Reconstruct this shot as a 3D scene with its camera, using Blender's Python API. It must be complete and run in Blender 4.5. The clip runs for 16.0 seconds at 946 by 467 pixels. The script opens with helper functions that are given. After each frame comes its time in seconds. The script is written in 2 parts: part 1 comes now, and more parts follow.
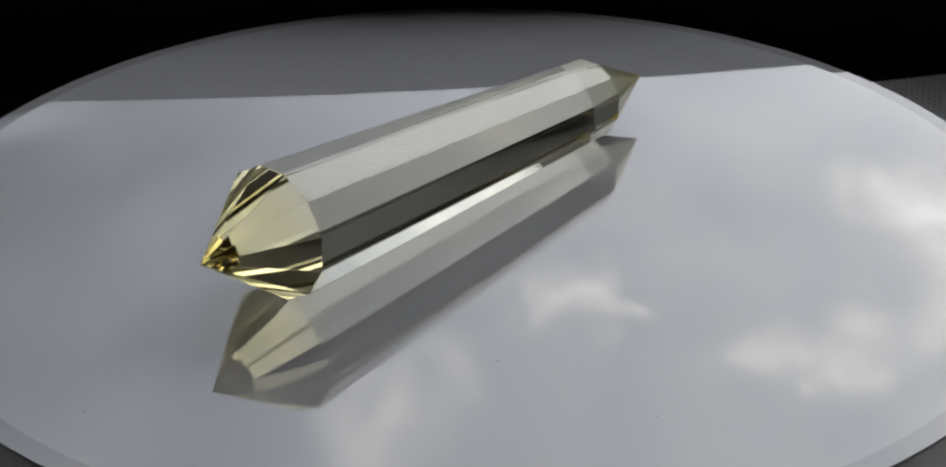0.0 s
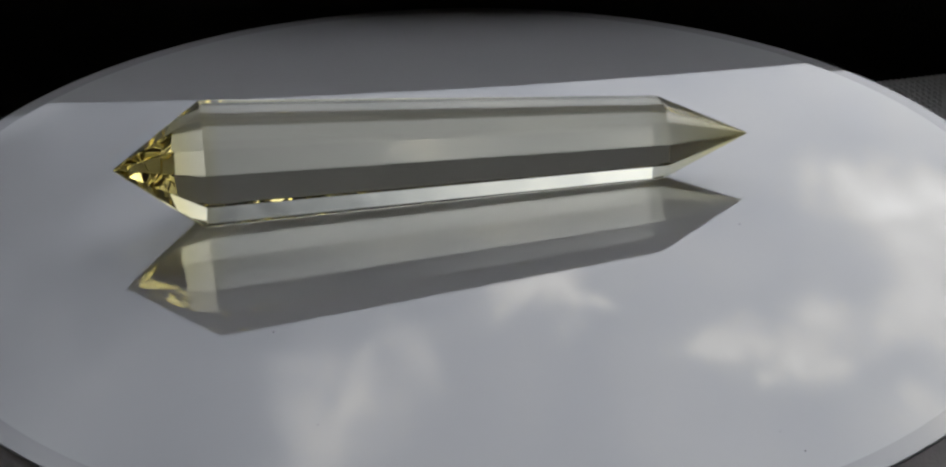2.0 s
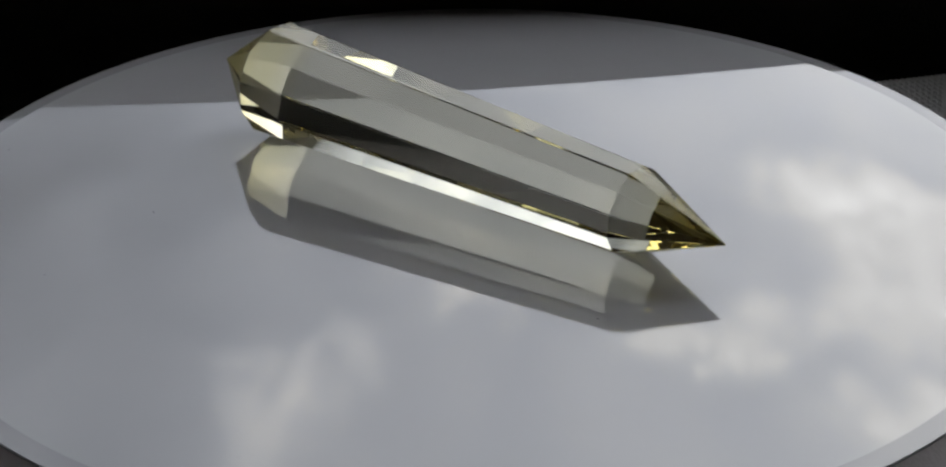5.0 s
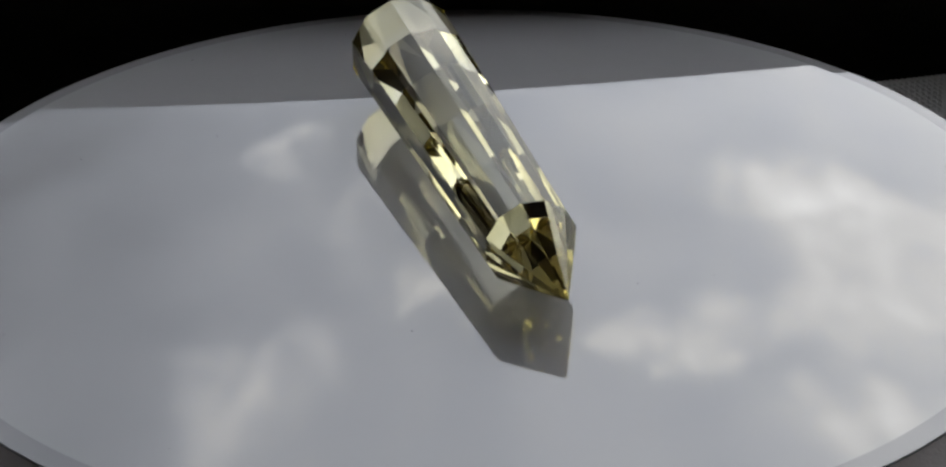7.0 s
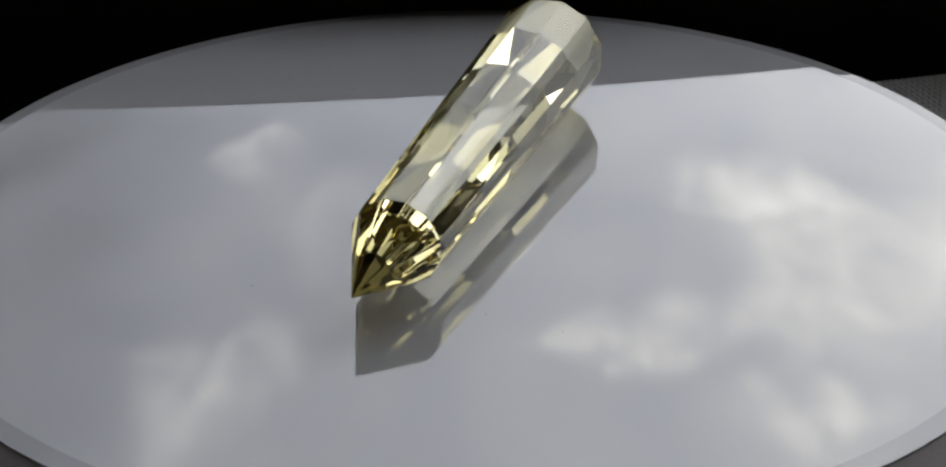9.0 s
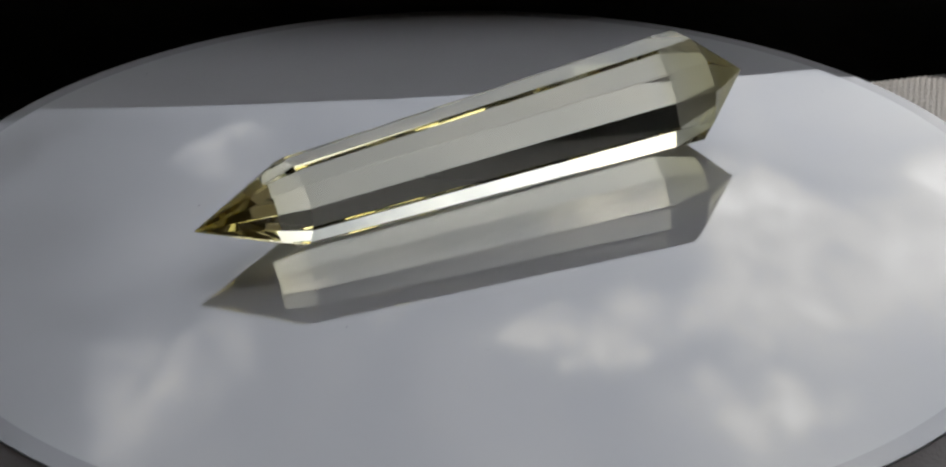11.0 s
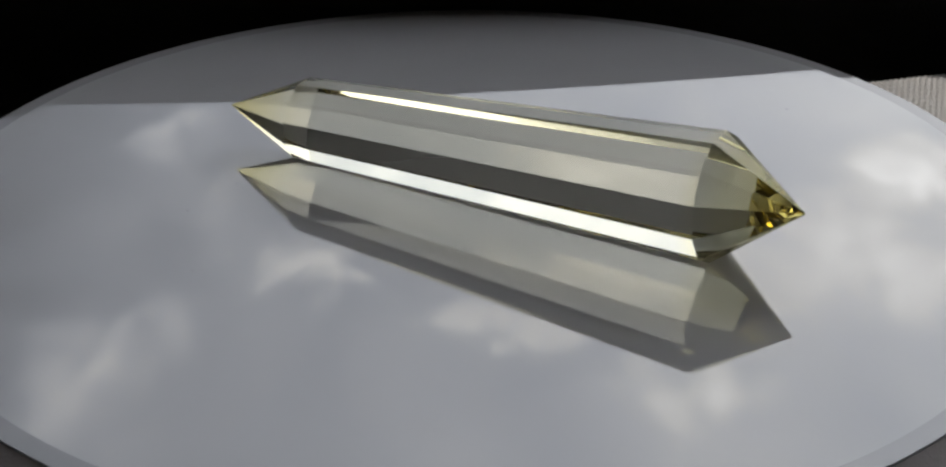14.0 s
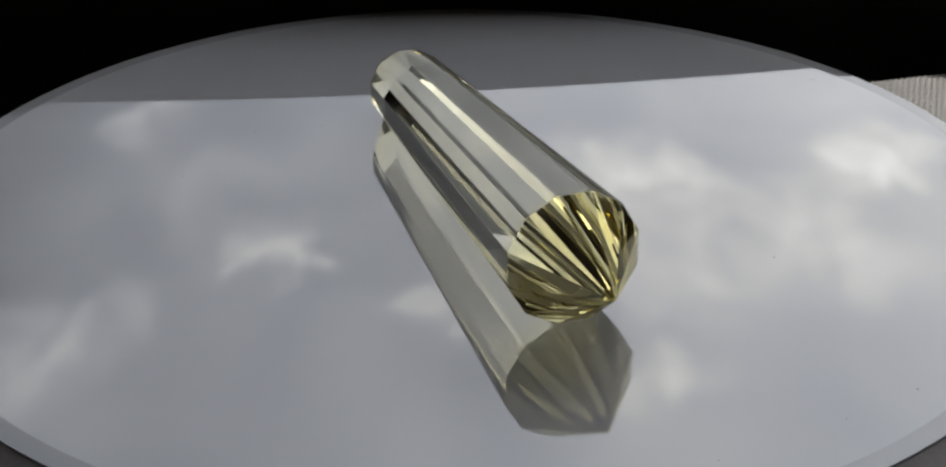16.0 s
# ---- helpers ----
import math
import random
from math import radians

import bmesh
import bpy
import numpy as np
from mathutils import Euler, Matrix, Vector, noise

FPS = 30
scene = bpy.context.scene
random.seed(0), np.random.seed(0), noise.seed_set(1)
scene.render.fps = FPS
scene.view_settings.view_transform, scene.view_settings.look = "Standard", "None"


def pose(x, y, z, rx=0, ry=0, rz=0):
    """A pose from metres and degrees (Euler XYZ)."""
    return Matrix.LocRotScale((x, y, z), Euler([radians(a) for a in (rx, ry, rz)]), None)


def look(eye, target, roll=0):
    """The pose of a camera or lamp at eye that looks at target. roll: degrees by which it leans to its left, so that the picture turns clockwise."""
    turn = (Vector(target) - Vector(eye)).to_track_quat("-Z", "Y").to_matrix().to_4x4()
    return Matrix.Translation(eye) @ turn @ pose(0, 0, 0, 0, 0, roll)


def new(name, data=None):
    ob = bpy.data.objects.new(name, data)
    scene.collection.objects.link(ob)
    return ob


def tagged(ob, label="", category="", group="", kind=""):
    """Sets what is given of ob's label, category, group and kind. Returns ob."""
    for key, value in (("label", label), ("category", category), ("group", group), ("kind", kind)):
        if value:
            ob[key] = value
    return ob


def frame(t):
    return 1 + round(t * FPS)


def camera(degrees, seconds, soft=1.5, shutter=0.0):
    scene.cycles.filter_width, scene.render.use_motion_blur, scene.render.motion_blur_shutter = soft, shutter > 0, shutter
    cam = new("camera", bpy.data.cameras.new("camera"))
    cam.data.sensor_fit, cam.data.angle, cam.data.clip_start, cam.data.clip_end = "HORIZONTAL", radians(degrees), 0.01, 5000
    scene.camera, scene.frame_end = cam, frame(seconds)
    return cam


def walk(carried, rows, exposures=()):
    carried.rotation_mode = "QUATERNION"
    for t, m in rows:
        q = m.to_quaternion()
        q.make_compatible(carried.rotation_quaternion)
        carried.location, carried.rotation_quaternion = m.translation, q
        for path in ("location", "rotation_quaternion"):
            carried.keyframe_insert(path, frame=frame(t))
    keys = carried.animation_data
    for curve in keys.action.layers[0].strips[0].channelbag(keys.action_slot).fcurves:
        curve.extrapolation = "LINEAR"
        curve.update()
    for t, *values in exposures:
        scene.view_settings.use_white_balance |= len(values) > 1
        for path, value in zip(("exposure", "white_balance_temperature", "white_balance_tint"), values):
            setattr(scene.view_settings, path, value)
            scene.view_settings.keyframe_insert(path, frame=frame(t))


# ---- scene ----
R = 0.1                                   # radius of the glossy plate, metres

# ---- camera ----
cam = camera(33.15, 16.0, soft=2.3)


def still_camera():
    tilt, roll, dist = 0.4785, -0.0033, 2.7216 * R
    target = Vector((0.0051, -0.1505, 0)) * R
    eye = target - Vector((0, math.cos(tilt), -math.sin(tilt))) * dist
    m = look(eye, target, math.degrees(roll))
    walk(cam, [(0, m), (16, m)], [(0, 0.1), (2, -0.02), (4, 0.12), (6.5, 0.05), (8.5, 0.16), (11.5, -0.03), (13, -0.07), (16, -0.02)])


still_camera()

# ---- world, sun ----
SUN_EL, SUN_AZ = radians(50), radians(-45)          # azimuth from +y towards +x
world = bpy.data.worlds.new("world")
scene.world = world
world.use_nodes = True
wn = world.node_tree.nodes
sky = wn.new("ShaderNodeTexSky")
sky.sky_type, sky.sun_disc = "NISHITA", False
sky.sun_elevation, sky.sun_rotation = SUN_EL, SUN_AZ
wn["Background"].inputs[1].default_value = 0.06
world.node_tree.links.new(sky.outputs[0], wn["Background"].inputs[0])

sun_way = Vector((math.sin(SUN_AZ) * math.cos(SUN_EL), math.cos(SUN_AZ) * math.cos(SUN_EL), math.sin(SUN_EL)))
sun = new("sun", bpy.data.lights.new("sun", "SUN"))
sun.data.energy, sun.data.angle, sun.data.color = 2.6, radians(1.2), (1, 0.95, 0.88)
sun.matrix_world = look(sun_way * 20, (0, 0, 0))


world.cycles.sampling_method = "NONE"
scene.cycles.max_bounces, scene.cycles.transmission_bounces, scene.cycles.glossy_bounces = 40, 40, 24


# ---- materials ----
def mat(name, color, rough=0.5, **kw):
    m = bpy.data.materials.new(name)
    m.use_nodes = True
    b = m.node_tree.nodes["Principled BSDF"]
    b.inputs["Base Color"].default_value = (*color, 1)
    b.inputs["Roughness"].default_value = rough
    for k, v in kw.items():
        b.inputs[k.replace("_", " ")].default_value = v
    return m


def varied(m, a, b, scale, detail=4, bump=0.0, bump_scale=0, stretch=(1, 1, 1), rough=None):
    """Mottles the base colour between a and b, with a fine bump."""
    nt = m.node_tree
    n, l = nt.nodes, nt.links
    co = n.new("ShaderNodeTexCoord")
    mp = n.new("ShaderNodeMapping")
    mp.inputs["Scale"].default_value = stretch
    l.new(co.outputs["Object"], mp.inputs[0])
    t = n.new("ShaderNodeTexNoise")
    t.inputs["Scale"].default_value, t.inputs["Detail"].default_value = scale, detail
    l.new(mp.outputs[0], t.inputs["Vector"])
    r = n.new("ShaderNodeMix")
    r.data_type = "RGBA"
    r.inputs[6].default_value, r.inputs[7].default_value = (*a, 1), (*b, 1)
    l.new(t.outputs[0], r.inputs[0])
    p = n["Principled BSDF"]
    l.new(r.outputs[2], p.inputs["Base Color"])
    if rough:
        mr = n.new("ShaderNodeMapRange")
        mr.inputs[3].default_value, mr.inputs[4].default_value = rough
        l.new(t.outputs[0], mr.inputs[0])
        l.new(mr.outputs[0], p.inputs["Roughness"])
    if bump:
        t2 = n.new("ShaderNodeTexNoise")
        t2.inputs["Scale"].default_value = bump_scale
        l.new(mp.outputs[0], t2.inputs["Vector"])
        bp = n.new("ShaderNodeBump")
        bp.inputs["Strength"].default_value, bp.inputs["Distance"].default_value = bump, 0.001
        l.new(t2.outputs[0], bp.inputs["Height"])
        l.new(bp.outputs[0], p.inputs["Normal"])
    return m


PLATE = varied(mat("back_painted_glass", (0.46, 0.455, 0.46), 0.004, IOR=1.85), (0.43, 0.426, 0.43), (0.49, 0.485, 0.49), 25)
RIM_GLASS = varied(mat("smoky_rim_glass", (0.12, 0.118, 0.12), 0.004, IOR=1.78), (0.32, 0.316, 0.32), (0.37, 0.366, 0.37), 40)
PLATTER = varied(mat("platter_plastic", (0.16, 0.145, 0.14), 0.55), (0.62, 0.575, 0.56), (0.72, 0.67, 0.655), 70, bump=0.15, bump_scale=1500)
SPECK = mat("speck", (0.05, 0.05, 0.05), 0.8)
BASE = varied(mat("base_plastic", (0.03, 0.03, 0.03), 0.4), (0.02, 0.02, 0.02), (0.035, 0.035, 0.035), 80)
WOOD = varied(mat("table_wood", (0.1, 0.06, 0.04), 0.5), (0.06, 0.035, 0.025), (0.13, 0.08, 0.055), 30, bump=0.2, bump_scale=300, stretch=(0.15, 1, 1))
BLACK = varied(mat("black_velvet", (0.004, 0.004, 0.004), 0.95), (0.015, 0.015, 0.016), (0.045, 0.044, 0.045), 25, bump=0.4, bump_scale=1500)
BLACK.node_tree.nodes["Principled BSDF"].inputs["Specular IOR Level"].default_value = 0.05
CLOTH = varied(mat("white_cotton", (0.75, 0.74, 0.73), 0.9), (0.62, 0.60, 0.59), (0.70, 0.69, 0.68), 120, bump=0.4, bump_scale=4000)
PLASTER = varied(mat("wall_plaster", (0.3, 0.29, 0.28), 0.9), (0.22, 0.21, 0.20), (0.26, 0.25, 0.235), 3, bump=0.2, bump_scale=60)
CEILING = varied(mat("ceiling_paint", (0.8, 0.79, 0.77), 0.9), (0.76, 0.75, 0.73), (0.82, 0.81, 0.79), 3, bump=0.1, bump_scale=80)
FLOOR = varied(mat("floor_wood", (0.15, 0.1, 0.07), 0.6), (0.1, 0.07, 0.05), (0.18, 0.12, 0.08), 5, bump=0.2, bump_scale=60, stretch=(0.2, 1, 1))


def clear(name, color, ior, rough=0.0):
    m = bpy.data.materials.new(name)
    m.use_nodes = True
    nt = m.node_tree
    nt.nodes.clear()
    g = nt.nodes.new("ShaderNodeBsdfGlass")
    g.inputs["Color"].default_value = (*color, 1)
    g.inputs["Roughness"].default_value, g.inputs["IOR"].default_value = rough, ior
    o = nt.nodes.new("ShaderNodeOutputMaterial")
    nt.links.new(g.outputs[0], o.inputs[0])
    return m, g


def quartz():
    """Pale smoky quartz; yellow tint at both points imitates light's longer inner path."""
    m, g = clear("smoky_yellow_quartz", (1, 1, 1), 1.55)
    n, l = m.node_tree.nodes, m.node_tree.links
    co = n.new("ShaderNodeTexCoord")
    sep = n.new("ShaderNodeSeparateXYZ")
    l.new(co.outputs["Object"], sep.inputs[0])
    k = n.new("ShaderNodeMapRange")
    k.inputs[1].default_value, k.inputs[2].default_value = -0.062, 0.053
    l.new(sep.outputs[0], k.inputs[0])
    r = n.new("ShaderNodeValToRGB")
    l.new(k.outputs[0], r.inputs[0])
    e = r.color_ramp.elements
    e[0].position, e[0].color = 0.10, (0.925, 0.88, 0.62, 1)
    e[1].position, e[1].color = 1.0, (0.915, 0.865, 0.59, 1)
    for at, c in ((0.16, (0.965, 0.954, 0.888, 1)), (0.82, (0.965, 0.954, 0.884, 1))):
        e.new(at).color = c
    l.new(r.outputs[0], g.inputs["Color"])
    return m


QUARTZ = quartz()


# clouds: x, y on the deck at the start, half widths, brightness
CLOUDS = (
    (-1.47, 25.84, 0.68, 0.98, 0.30),
    (1.81, 20.41, 0.69, 0.52, 0.42),
    (4.66, 18.60, 0.69, 0.68, 0.42),
    (-1.37, 17.29, 0.74, 0.87, 0.28),
    (-0.47, 18.52, 0.39, 0.96, 0.22),
    (6.08, 19.52, 0.71, 0.69, 0.30),
    (7.37, 17.14, 0.84, 0.69, 0.35),
    (7.94, 20.03, 1.57, 1.11, 0.30),
    (8.19, 22.83, 1.11, 1.54, 0.40),
    (12.19, 24.14, 0.98, 1.17, 0.60),
    (10.31, 22.19, 0.92, 0.92, 0.30),
    (1.34, 20.66, 0.78, 1.04, 0.25),
    (0.31, 23.13, 0.48, 1.71, 0.15),
    (7.41, 24.18, 1.04, 0.93, 0.35),
    (-8.25, 27.25, 0.80, 0.70, 0.15),
    (10.96, 20.45, 1.16, 1.23, 0.35),
    (-1.46, 15.90, 0.72, 0.83, 0.20),
)


def cloud_material():
    m = bpy.data.materials.new("cloudy_sky")
    m.use_nodes = True
    nt = m.node_tree
    n, l = nt.nodes, nt.links
    n.clear()

    def math_node(op, a, b=None, c=None):
        k = n.new("ShaderNodeMath")
        k.operation = op
        for i, v in enumerate((a, b, c)):
            if v is None:
                continue
            if isinstance(v, (int, float)):
                k.inputs[i].default_value = v
            else:
                l.new(v, k.inputs[i])
        return k.outputs[0]

    def fbm(scale, detail, rough, warped=0.0):
        k = n.new("ShaderNodeTexNoise")
        k.inputs["Scale"].default_value, k.inputs["Detail"].default_value = scale, detail
        k.inputs["Roughness"].default_value, k.inputs["Distortion"].default_value = rough, warped
        l.new(drawn.outputs[0], k.inputs["Vector"])
        return k

    def ramp(value, a, b, c, d, kind="LINEAR"):
        k = n.new("ShaderNodeMapRange")
        k.interpolation_type = kind
        for i, v in enumerate((a, b, c, d)):
            k.inputs[i + 1].default_value = v
        l.new(value, k.inputs[0])
        return k.outputs[0]

    co = n.new("ShaderNodeTexCoord")
    drawn = n.new("ShaderNodeMapping")
    drawn.inputs["Scale"].default_value = (1, 0.5, 1)
    drawn.inputs["Rotation"].default_value = (0, 0, radians(20))
    l.new(co.outputs["Object"], drawn.inputs[0])
    warp = fbm(0.62, 5, 0.62)
    off = n.new("ShaderNodeVectorMath")
    off.operation = "MULTIPLY_ADD"
    l.new(warp.outputs["Color"], off.inputs[0])
    off.inputs[1].default_value, off.inputs[2].default_value = (3.4, 4.6, 0), (-1.7, -2.3, 0)
    at = n.new("ShaderNodeVectorMath")
    l.new(co.outputs["Object"], at.inputs[0])
    l.new(off.outputs[0], at.inputs[1])
    total = None
    for x, y, rx, ry, k in CLOUDS:
        d = n.new("ShaderNodeVectorMath")
        d.operation = "SUBTRACT"
        l.new(at.outputs[0], d.inputs[0])
        d.inputs[1].default_value = (x, y, 0)
        s = n.new("ShaderNodeVectorMath")
        s.operation = "MULTIPLY"
        l.new(d.outputs[0], s.inputs[0])
        s.inputs[1].default_value = (1 / rx, 1 / ry, 0)
        q = n.new("ShaderNodeVectorMath")
        q.operation = "LENGTH"
        l.new(s.outputs[0], q.inputs[0])
        puff = ramp(q.outputs["Value"], 1.8, 0.0, 0.0, k, "SMOOTHSTEP")
        total = puff if total is None else math_node("ADD", total, puff)
    wisps = ramp(fbm(1.3, 6, 0.6, 0.3).outputs[0], 0.34, 0.64, 0.45, 1.45)
    total = math_node("MULTIPLY", total, wisps)
    banks = math_node("MULTIPLY", math_node("SUBTRACT", fbm(0.33, 5, 0.55, 0.3).outputs[0], 0.46), 0.6)
    total = math_node("ADD", total, banks)
    geo = n.new("ShaderNodeNewGeometry")
    sep = n.new("ShaderNodeSeparateXYZ")
    l.new(geo.outputs["Position"], sep.inputs[0])
    side = ramp(sep.outputs[0], -8.5, 8.5, SKY_LEFT, SKY_RIGHT)
    haze = ramp(sep.outputs[1], 29, 44, 1.0, 0.44)
    over = ramp(sep.outputs[1], 24, 14, 1.0, OVERHEAD)
    level = math_node("MAXIMUM", math_node("ADD", side, math_node("MULTIPLY", total, CLOUD_GAIN)), 0.1)
    level = math_node("MULTIPLY", level, math_node("MULTIPLY", haze, over))
    tone = n.new("ShaderNodeMix")
    tone.data_type = "RGBA"
    tone.inputs[6].default_value, tone.inputs[7].default_value = (0.885, 0.955, 1.09, 1), (1.0, 0.99, 0.975, 1)
    l.new(ramp(math_node("ADD", total, math_node("MULTIPLY", side, 0.18)), 0.1, 0.6, 0.0, 1.0), tone.inputs[0])
    e = n.new("ShaderNodeEmission")
    l.new(tone.outputs[2], e.inputs[0])
    l.new(level, e.inputs[1])
    o = n.new("ShaderNodeOutputMaterial")
    l.new(e.outputs[0], o.inputs[0])
    return m


SKY_LEFT, SKY_RIGHT, CLOUD_GAIN, OVERHEAD = 0.36, 2.25, 2.35, 1.3
SKY = cloud_material()


# ---- mesh helpers ----
def part(name, bm, material, parent=None, label="", smooth=False):
    me = bpy.data.meshes.new(name)
    bmesh.ops.recalc_face_normals(bm, faces=bm.faces)
    for f in bm.faces:
        f.smooth = smooth
    bm.to_mesh(me)
    bm.free()
    me.materials.append(material)
    ob = new(name, me)
    if parent:
        ob.parent = parent
    return tagged(ob, label)


def box(bm, x0, x1, y0, y1, z0, z1):
    vs = [bm.verts.new((x, y, z)) for x in (x0, x1) for y in (y0, y1) for z in (z0, z1)]
    for q in ((0, 1, 3, 2), (4, 6, 7, 5), (0, 4, 5, 1), (2, 3, 7, 6), (0, 2, 6, 4), (1, 5, 7, 3)):
        bm.faces.new([vs[i] for i in q])


def lathe(profile, seg=256):
    """A closed solid of revolution about z from (radius, height) pairs."""
    bm = bmesh.new()
    rings = []
    for r, z in profile:
        if r == 0:
            rings.append([bm.verts.new((0, 0, z))])
        else:
            rings.append([bm.verts.new((r * math.cos(2 * math.pi * i / seg), r * math.sin(2 * math.pi * i / seg), z)) for i in range(seg)])
    for a, b in zip(rings, rings[1:]):
        for i in range(seg):
            j = (i + 1) % seg
            q = [a[i % len(a)], a[j % len(a)], b[j % len(b)], b[i % len(b)]]
            q = list(dict.fromkeys(q))
            if len(q) > 2:
                bm.faces.new(q)
    return bm


# ---- setting: unseen room added to shape the daylight, with a wide window ----
TABLE = -0.045
WALL_Y = 0.90


def room():
    x0, x1, y0, y1, z0, z1 = -1.6, 1.6, -1.8, WALL_Y, -0.78, 1.75
    for name, b, m in (
        ("floor", (x0, x1, y0, y1 + 0.12, z0 - 0.1, z0), FLOOR),
        ("ceiling", (x0, x1, y0, y1 + 0.12, z1, z1 + 0.1), CEILING),
        ("wall_south", (x0 - 0.1, x1 + 0.1, y0 - 0.1, y0, z0 - 0.1, z1 + 0.1), PLASTER),
        ("wall_west", (x0 - 0.1, x0, y0, y1 + 0.12, z0 - 0.1, z1 + 0.1), PLASTER),
        ("wall_east", (x1, x1 + 0.1, y0, y1 + 0.12, z0 - 0.1, z1 + 0.1), PLASTER),
    ):
        bm = bmesh.new()
        box(bm, *b)
        tagged(part(name, bm, m), "plain matt surface of an unseen room added to shape the light", name.split("_")[0], kind="structure")
    bm = bmesh.new()
    y2 = y1 + 0.12
    box(bm, x0, x1, y1, y2, z0, WIN[2])
    box(bm, x0, x1, y1, y2, WIN[3], z1)
    box(bm, x0, WIN[0], y1, y2, WIN[2], WIN[3])
    box(bm, WIN[1], x1, y1, y2, WIN[2], WIN[3])
    tagged(part("wall_north", bm, PLASTER), "unseen plain wall added with a wide opening that shapes the daylight", "wall", kind="structure")


# assumed opening, out of view: west jamb set to keep the sun off the plate
WIN = (-0.855, 1.52, 0.06, 1.62)
room()


DECK = 12.0                               # height of the cloud deck
DRIFT = Vector((-0.30, 0.11, 0))          # metres a second


def sky_sheet():
    """A deck of cloud over the room, with one gap that lets the sun through as it drifts by."""
    bm = bmesh.new()
    hx, hy = DECK * sun_way.x / sun_way.z, DECK * sun_way.y / sun_way.z
    g0, g1, k0, k1 = hx + 3.2, hx + 6.4, hy - 2.6, hy + 1.4
    far = [4 * 1.32 ** i for i in range(13)]
    xs = sorted([-v for v in far] + [0, g0, g1] + far)
    ys = sorted([-v for v in far[:9]] + [0, k0, k1] + [4 * i for i in range(2, 9)] + far[8:] + [160, 220])
    grid = [[bm.verts.new((x, y, 0)) for y in ys] for x in xs]
    for i in range(len(xs) - 1):
        for j in range(len(ys) - 1):
            if not (g0 <= xs[i] < g1 and k0 <= ys[j] < k1):
                bm.faces.new((grid[i][j], grid[i + 1][j], grid[i + 1][j + 1], grid[i][j + 1]))
    ob = part("backdrop", bm, SKY)
    return tagged(ob, "grey overcast sky with drifting bright clouds", "sky", kind="structure")


clouds = sky_sheet()


# ---- table, black backdrop cloth, white cloth ----
def table():
    t = tagged(new("table"), "dark brown wooden table under the turntable", "table")
    t.location = (0, 0, -0.78)
    bm = bmesh.new()
    h = TABLE + 0.78
    box(bm, -0.75, 0.75, -0.42, 0.62, h - 0.03, h)
    bmesh.ops.bevel(bm, geom=list(bm.edges), offset=0.004, segments=2, affect="EDGES")
    part("tabletop", bm, WOOD, t)
    for x in (-0.68, 0.68):
        for y in (-0.36, 0.56):
            bm = bmesh.new()
            box(bm, x - 0.03, x + 0.03, y - 0.03, y + 0.03, 0, h - 0.03)
            part("leg", bm, WOOD, t)


table()


def backdrop_cloth():
    """Black cloth that lies behind the plate and rises over a support to a straight top edge."""
    bm = bmesh.new()
    nx = 120
    line = []
    for i in range(8):
        line.append((0.020 + 0.067 * i / 7, 0.0))
    for i in range(1, 9):
        a = math.pi / 2 * i / 8
        line.append((0.087 + 0.025 * math.sin(a), 0.025 * (1 - math.cos(a))))
    for i in range(1, 7):
        line.append((0.112, 0.025 + i / 6))
    rows = []
    for i in range(nx + 1):
        x = -0.6 + 1.2 * i / nx
        top = TOP0 + TOP1 * x + TOP2 * x * x - TABLE
        col = []
        for y, z in line:
            if z > 0.0251:
                z = 0.025 + (z - 0.025) * (top - 0.025)
            lift = 0.0015 * (1 + noise.noise((x * 18, y * 22, 0))) + 0.002
            col.append(bm.verts.new((x, y, TABLE + z + (lift if z < 0.02 else 0))))
        rows.append(col)
    for a, b in zip(rows, rows[1:]):
        for i in range(len(line) - 1):
            bm.faces.new((a[i], b[i], b[i + 1], a[i + 1]))
    ob = part("backdrop_cloth", bm, BLACK, smooth=True)
    md = ob.modifiers.new("thick", "SOLIDIFY")
    md.thickness, md.offset = 0.0015, 1
    tagged(ob, "black velvet cloth draped behind the turntable", "cloth")


TOP0, TOP1, TOP2 = 0.0253, -0.0560, -0.219
backdrop_cloth()


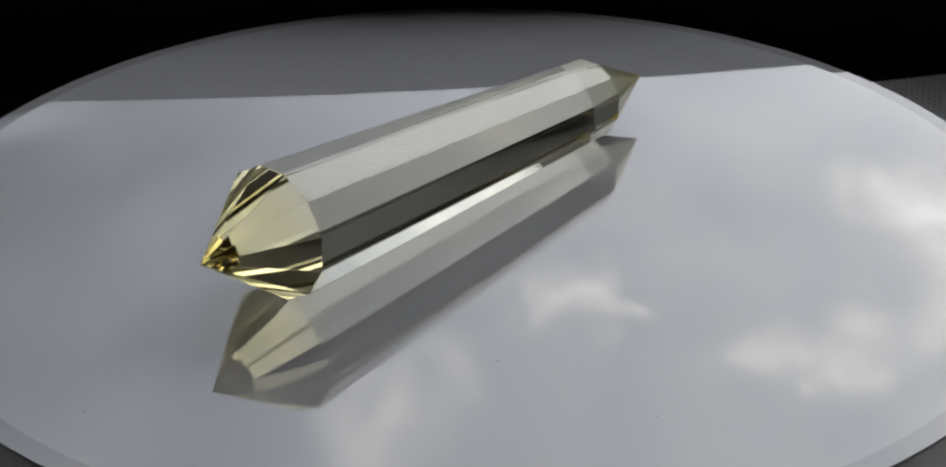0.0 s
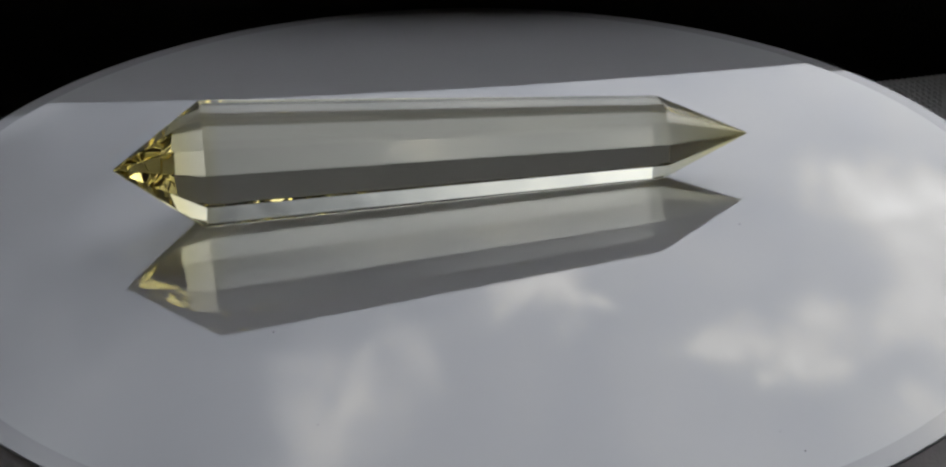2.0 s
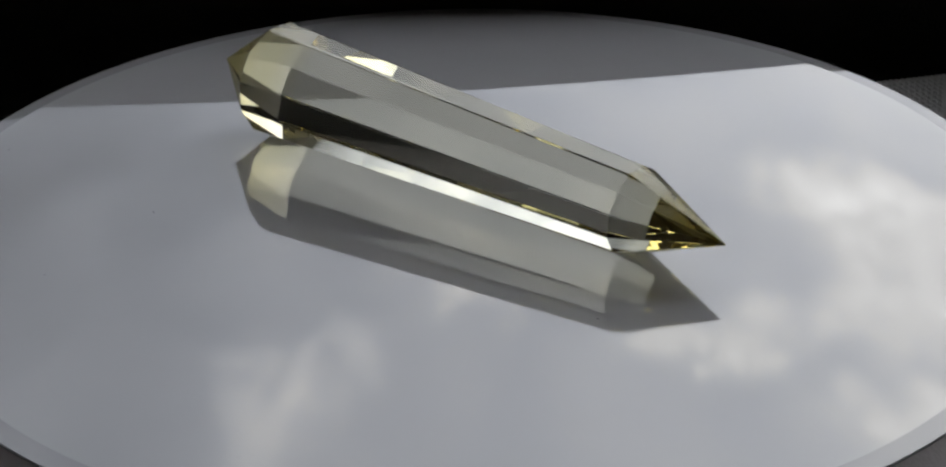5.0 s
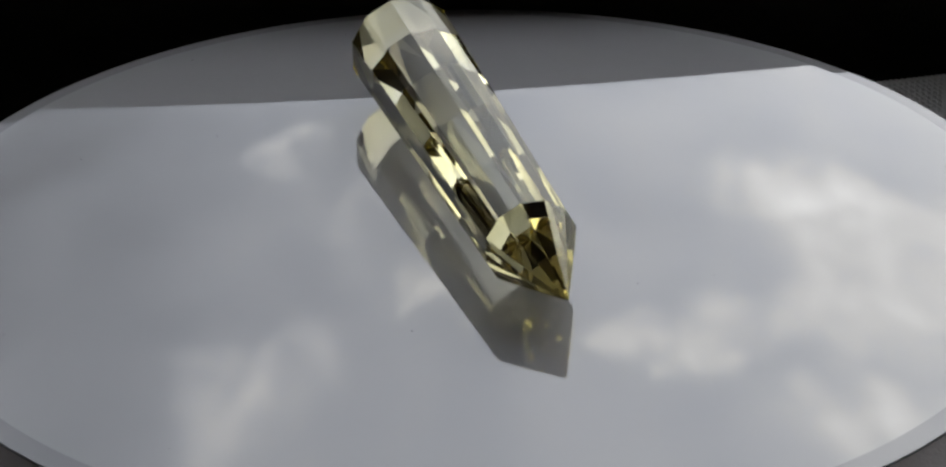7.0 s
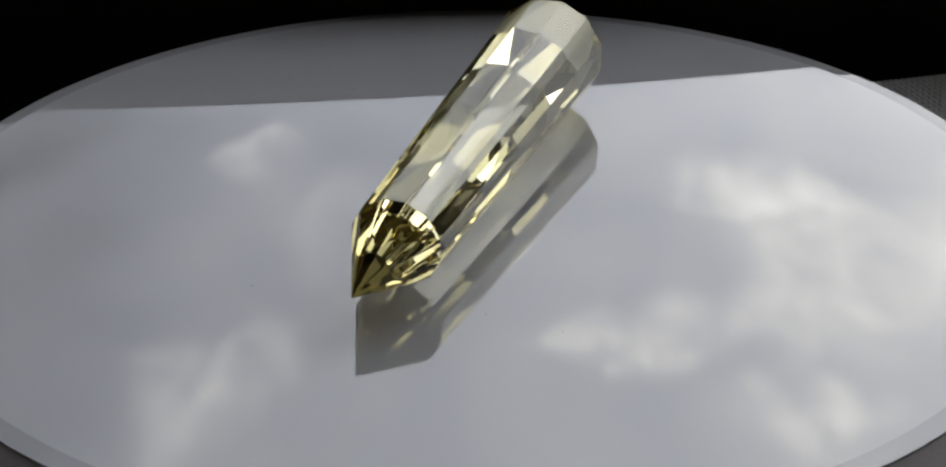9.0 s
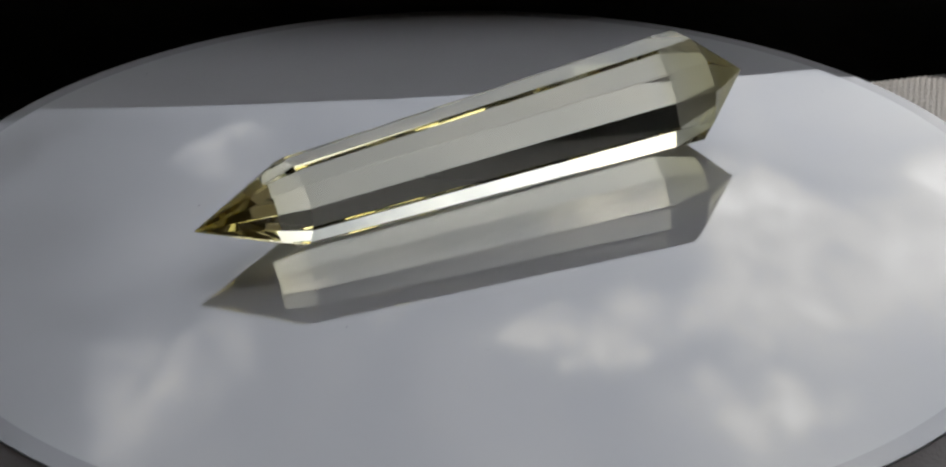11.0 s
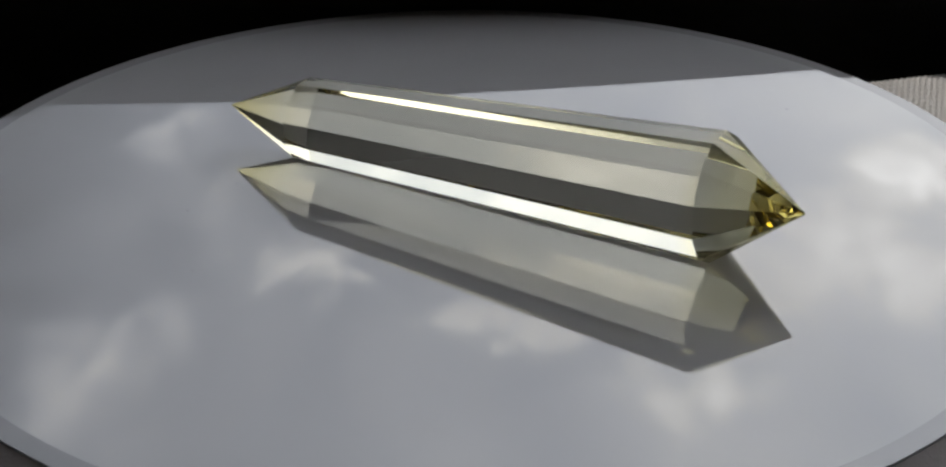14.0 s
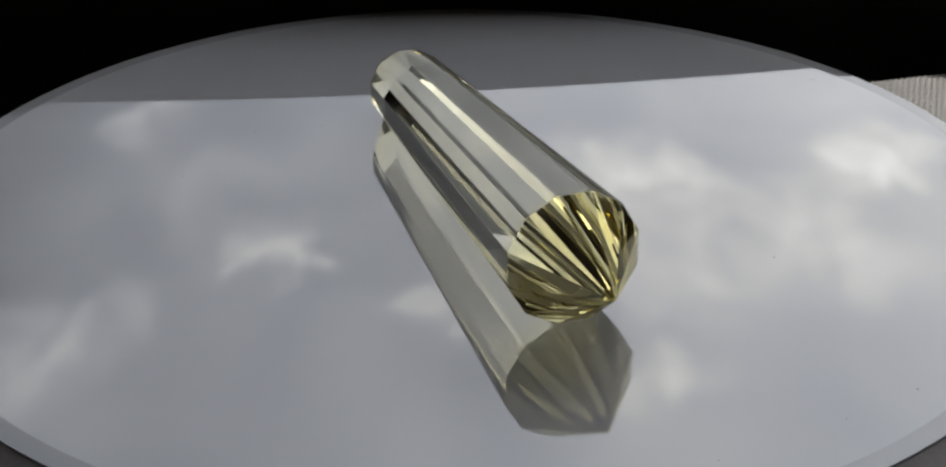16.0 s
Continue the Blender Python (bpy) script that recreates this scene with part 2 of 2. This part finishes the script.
def white_cloth():
    """A white waffle-weave cloth with raised dots in a hexagonal pattern."""
    bm = bmesh.new()
    a, b = Vector(CLOTH_A), Vector(CLOTH_B)
    u = (b - a).normalized()
    v = Vector((u.y, -u.x, 0))
    step, pitch = 0.0003, 0.0015
    nu, nv = 300, 110
    grid = []
    for i in range(nu):
        row = []
        for j in range(nv):
            s, d = i * step, (j - 12) * step
            q = max(1.3 * math.cos(2 * math.pi * s / pitch) * math.cos(2 * math.pi * d / pitch / 1.9), -0.15)
            z = 0.00026 * q + 0.0003 * noise.noise((s * 60, d * 60, 3))
            lean = radians(20)
            ragged = 0.0003 * noise.noise((s * 900, 0, 5))
            if d >= 0:
                p = a + u * (s - 0.02) + v * (d * math.cos(lean) + z * math.sin(lean))
                h = -d * math.sin(lean) + z * math.cos(lean)
            else:
                p = a + u * (s - 0.02) - v * (0.0006 * math.sin(min(-d / 0.0015, 1.57)) + ragged)
                h = d * 3.6 + z * 0.3
            row.append(bm.verts.new((p.x, p.y, max(a.z + h, TABLE + 0.006))))
        grid.append(row)
    for i in range(nu - 1):
        for j in range(nv - 1):
            bm.faces.new((grid[i][j], grid[i + 1][j], grid[i + 1][j + 1], grid[i][j + 1]))
    ob = part("waffle_cloth", bm, CLOTH, smooth=True)
    md = ob.modifiers.new("thick", "SOLIDIFY")
    md.thickness, md.offset = 0.0015, -1
    tagged(ob, "white cotton waffle-weave cloth with raised dots", "cloth")


CLOTH_A, CLOTH_B = (0.0927, 0.0875, -0.0140), (0.1120, 0.0926, -0.0140)
white_cloth()


# ---- turntable ----
turntable = tagged(new("turntable"), "motorised turntable with a glossy pale grey round plate", "turntable")
turntable.location = (0, 0, TABLE)
part("base", lathe([(0, 0), (0.055, 0), (0.057, 0.002), (0.057, 0.018), (0.055, 0.020), (0.012, 0.020), (0.012, -TABLE - 0.004), (0, -TABLE - 0.004)], 96), BASE, turntable, "black plastic motor base")


THICK, RIM = 0.0014, 0.0036
plate = part("plate", lathe([(0, 0), (R - RIM, 0), (R - RIM, -THICK), (0, -THICK)], 480), PLATE, turntable, "glossy pale grey back-painted glass disc")
part("rim", lathe([(R - RIM, 0), (R - 0.0003, -0.0001), (R, -0.0003)], 480), RIM_GLASS, plate, "smoky clear margin round the painted glass")
part("platter", lathe([(0, -THICK), (R - 0.001, -THICK), (R - 0.0004, -0.0005), (R, -0.0004), (R + 0.0056, -0.0044), (R + 0.006, -0.0048), (R + 0.0055, -0.0052), (0, -0.0052)], 240), PLATTER, plate, "grey-brown conical platter under the glass", smooth=False)


def specks():
    """Tiny dust specks lying on the plate, which turn with it."""
    rnd = random.Random(4)
    for k in range(15):
        r, a = R * math.sqrt(rnd.uniform(0.05, 0.9)), rnd.uniform(0, 6.283)
        x, y = r * math.cos(a), r * math.sin(a)
        if abs(y) < 0.016 and abs(x) < 0.065:
            continue
        s = rnd.uniform(0.00007, 0.00016)
        bm = bmesh.new()
        bmesh.ops.create_icosphere(bm, subdivisions=1, radius=s)
        for v in bm.verts:
            v.co = Vector((x + v.co.x * 1.2, y + v.co.y, max(v.co.z * 0.4, -0.00002) + 0.00002))
        part("dust_speck", bm, SPECK, plate)


specks()


# ---- crystal ----
def crystal_mesh():
    """A twelve-sided double-pointed wand that rests on one long facet."""
    a, b = Vector((-0.6175, -0.0052, 0.1137)) * R, Vector((0.5254, 0.0075, 0.0682)) * R
    ax = (b - a).normalized()
    side = ax.cross(Vector((0, 0, 1))).normalized()
    up = side.cross(ax)
    full = (b - a).length
    bm = bmesh.new()
    rings = []
    for s in (CONE_A * R, full - CONE_B * R):
        c = a + ax * s
        apothem = c.z / up.z
        rad = apothem / math.cos(math.pi / 12)
        rings.append([bm.verts.new(c + up * rad * math.cos(math.pi / 6 * (k + 0.5)) + side * rad * math.sin(math.pi / 6 * (k + 0.5))) for k in range(12)])
    va, vb = bm.verts.new(a), bm.verts.new(b)
    for k in range(12):
        j = (k + 1) % 12
        bm.faces.new((rings[0][k], rings[0][j], va))
        bm.faces.new((rings[1][j], rings[1][k], vb))
        bm.faces.new((rings[0][j], rings[0][k], rings[1][k], rings[1][j]))
    bmesh.ops.recalc_face_normals(bm, faces=bm.faces)
    bmesh.ops.bevel(bm, geom=list(bm.edges), offset=0.00003, segments=1, affect="EDGES", clamp_overlap=True)
    for v in bm.verts:
        v.co.z += 0.00005
    return bm, a, ax, CONE_A * R, full - CONE_B * R


CONE_A, CONE_B = 0.150, 0.178
crystal = tagged(new("crystal"), "clear smoky-yellow quartz wand, faceted, pointed at both ends", "crystal")


def crystal_parts():
    for k, name, label in ((0, "shaft", "long pale grey twelve-sided facets"), (1, "point", "blunt yellow-tinted faceted point"), (2, "point", "long sharp faceted point")):
        bm, a, ax, s0, s1 = crystal_mesh()
        drop = []
        for f in bm.faces:
            s = (f.calc_center_median() - a).dot(ax)
            side = 1 if s < s0 + 0.0001 else 2 if s > s1 - 0.0001 else 0
            if side != k:
                drop.append(f)
        bmesh.ops.delete(bm, geom=drop, context="FACES")
        me = bpy.data.meshes.new(name)
        bm.to_mesh(me)
        bm.free()
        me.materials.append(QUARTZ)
        ob = new(name, me)
        ob.parent = crystal
        tagged(ob, label)


crystal_parts()


# ---- what moves ----
SPIN = ((0, 48.66), (0.5, 39.11), (1.5, 20.79), (2.5, 3.15), (3.5, -13.86), (4.0, -22.31), (6.5, -65.59), (7.0, -74.37), (8.0, -92.01),
        (9.0, -110.45), (11.5, -159.2), (12.5, -179.5), (13.5, -200.02), (14.5, -220.21), (15.2, -234.44), (16.0, -250.6))


def spin(t):
    """The plate's turn at t seconds, gliding through SPIN."""
    ts, vs = [s[0] for s in SPIN], [s[1] for s in SPIN]
    slope = np.gradient(vs, ts)
    i = min(max(sum(1 for s in ts if s <= t) - 1, 0), len(ts) - 2)
    h = ts[i + 1] - ts[i]
    u = (t - ts[i]) / h
    return ((2 * u ** 3 - 3 * u * u + 1) * vs[i] + (u ** 3 - 2 * u * u + u) * h * slope[i]
            + (3 * u * u - 2 * u ** 3) * vs[i + 1] + (u ** 3 - u * u) * h * slope[i + 1])


def motions():
    rows = []
    for k in range(33):
        t = k / 2
        turn = Matrix.Rotation(radians(spin(t)), 4, "Z") @ Matrix.Rotation(0.0032, 4, "X") @ Matrix.Rotation(-0.0017, 4, "Y")
        rows.append((t, turn))
    at = Matrix.Translation(Vector((-0.0011, -0.0007, 0)) * R)
    walk(crystal, [(t, at @ m) for t, m in rows])
    walk(plate, [(t, Matrix.Translation((0, 0, -TABLE)) @ at @ m) for t, m in rows])
    walk(clouds, [(t, Matrix.Translation(DRIFT * t + Vector((0, 0, DECK)))) for t in (0, 8, 16)])


motions()
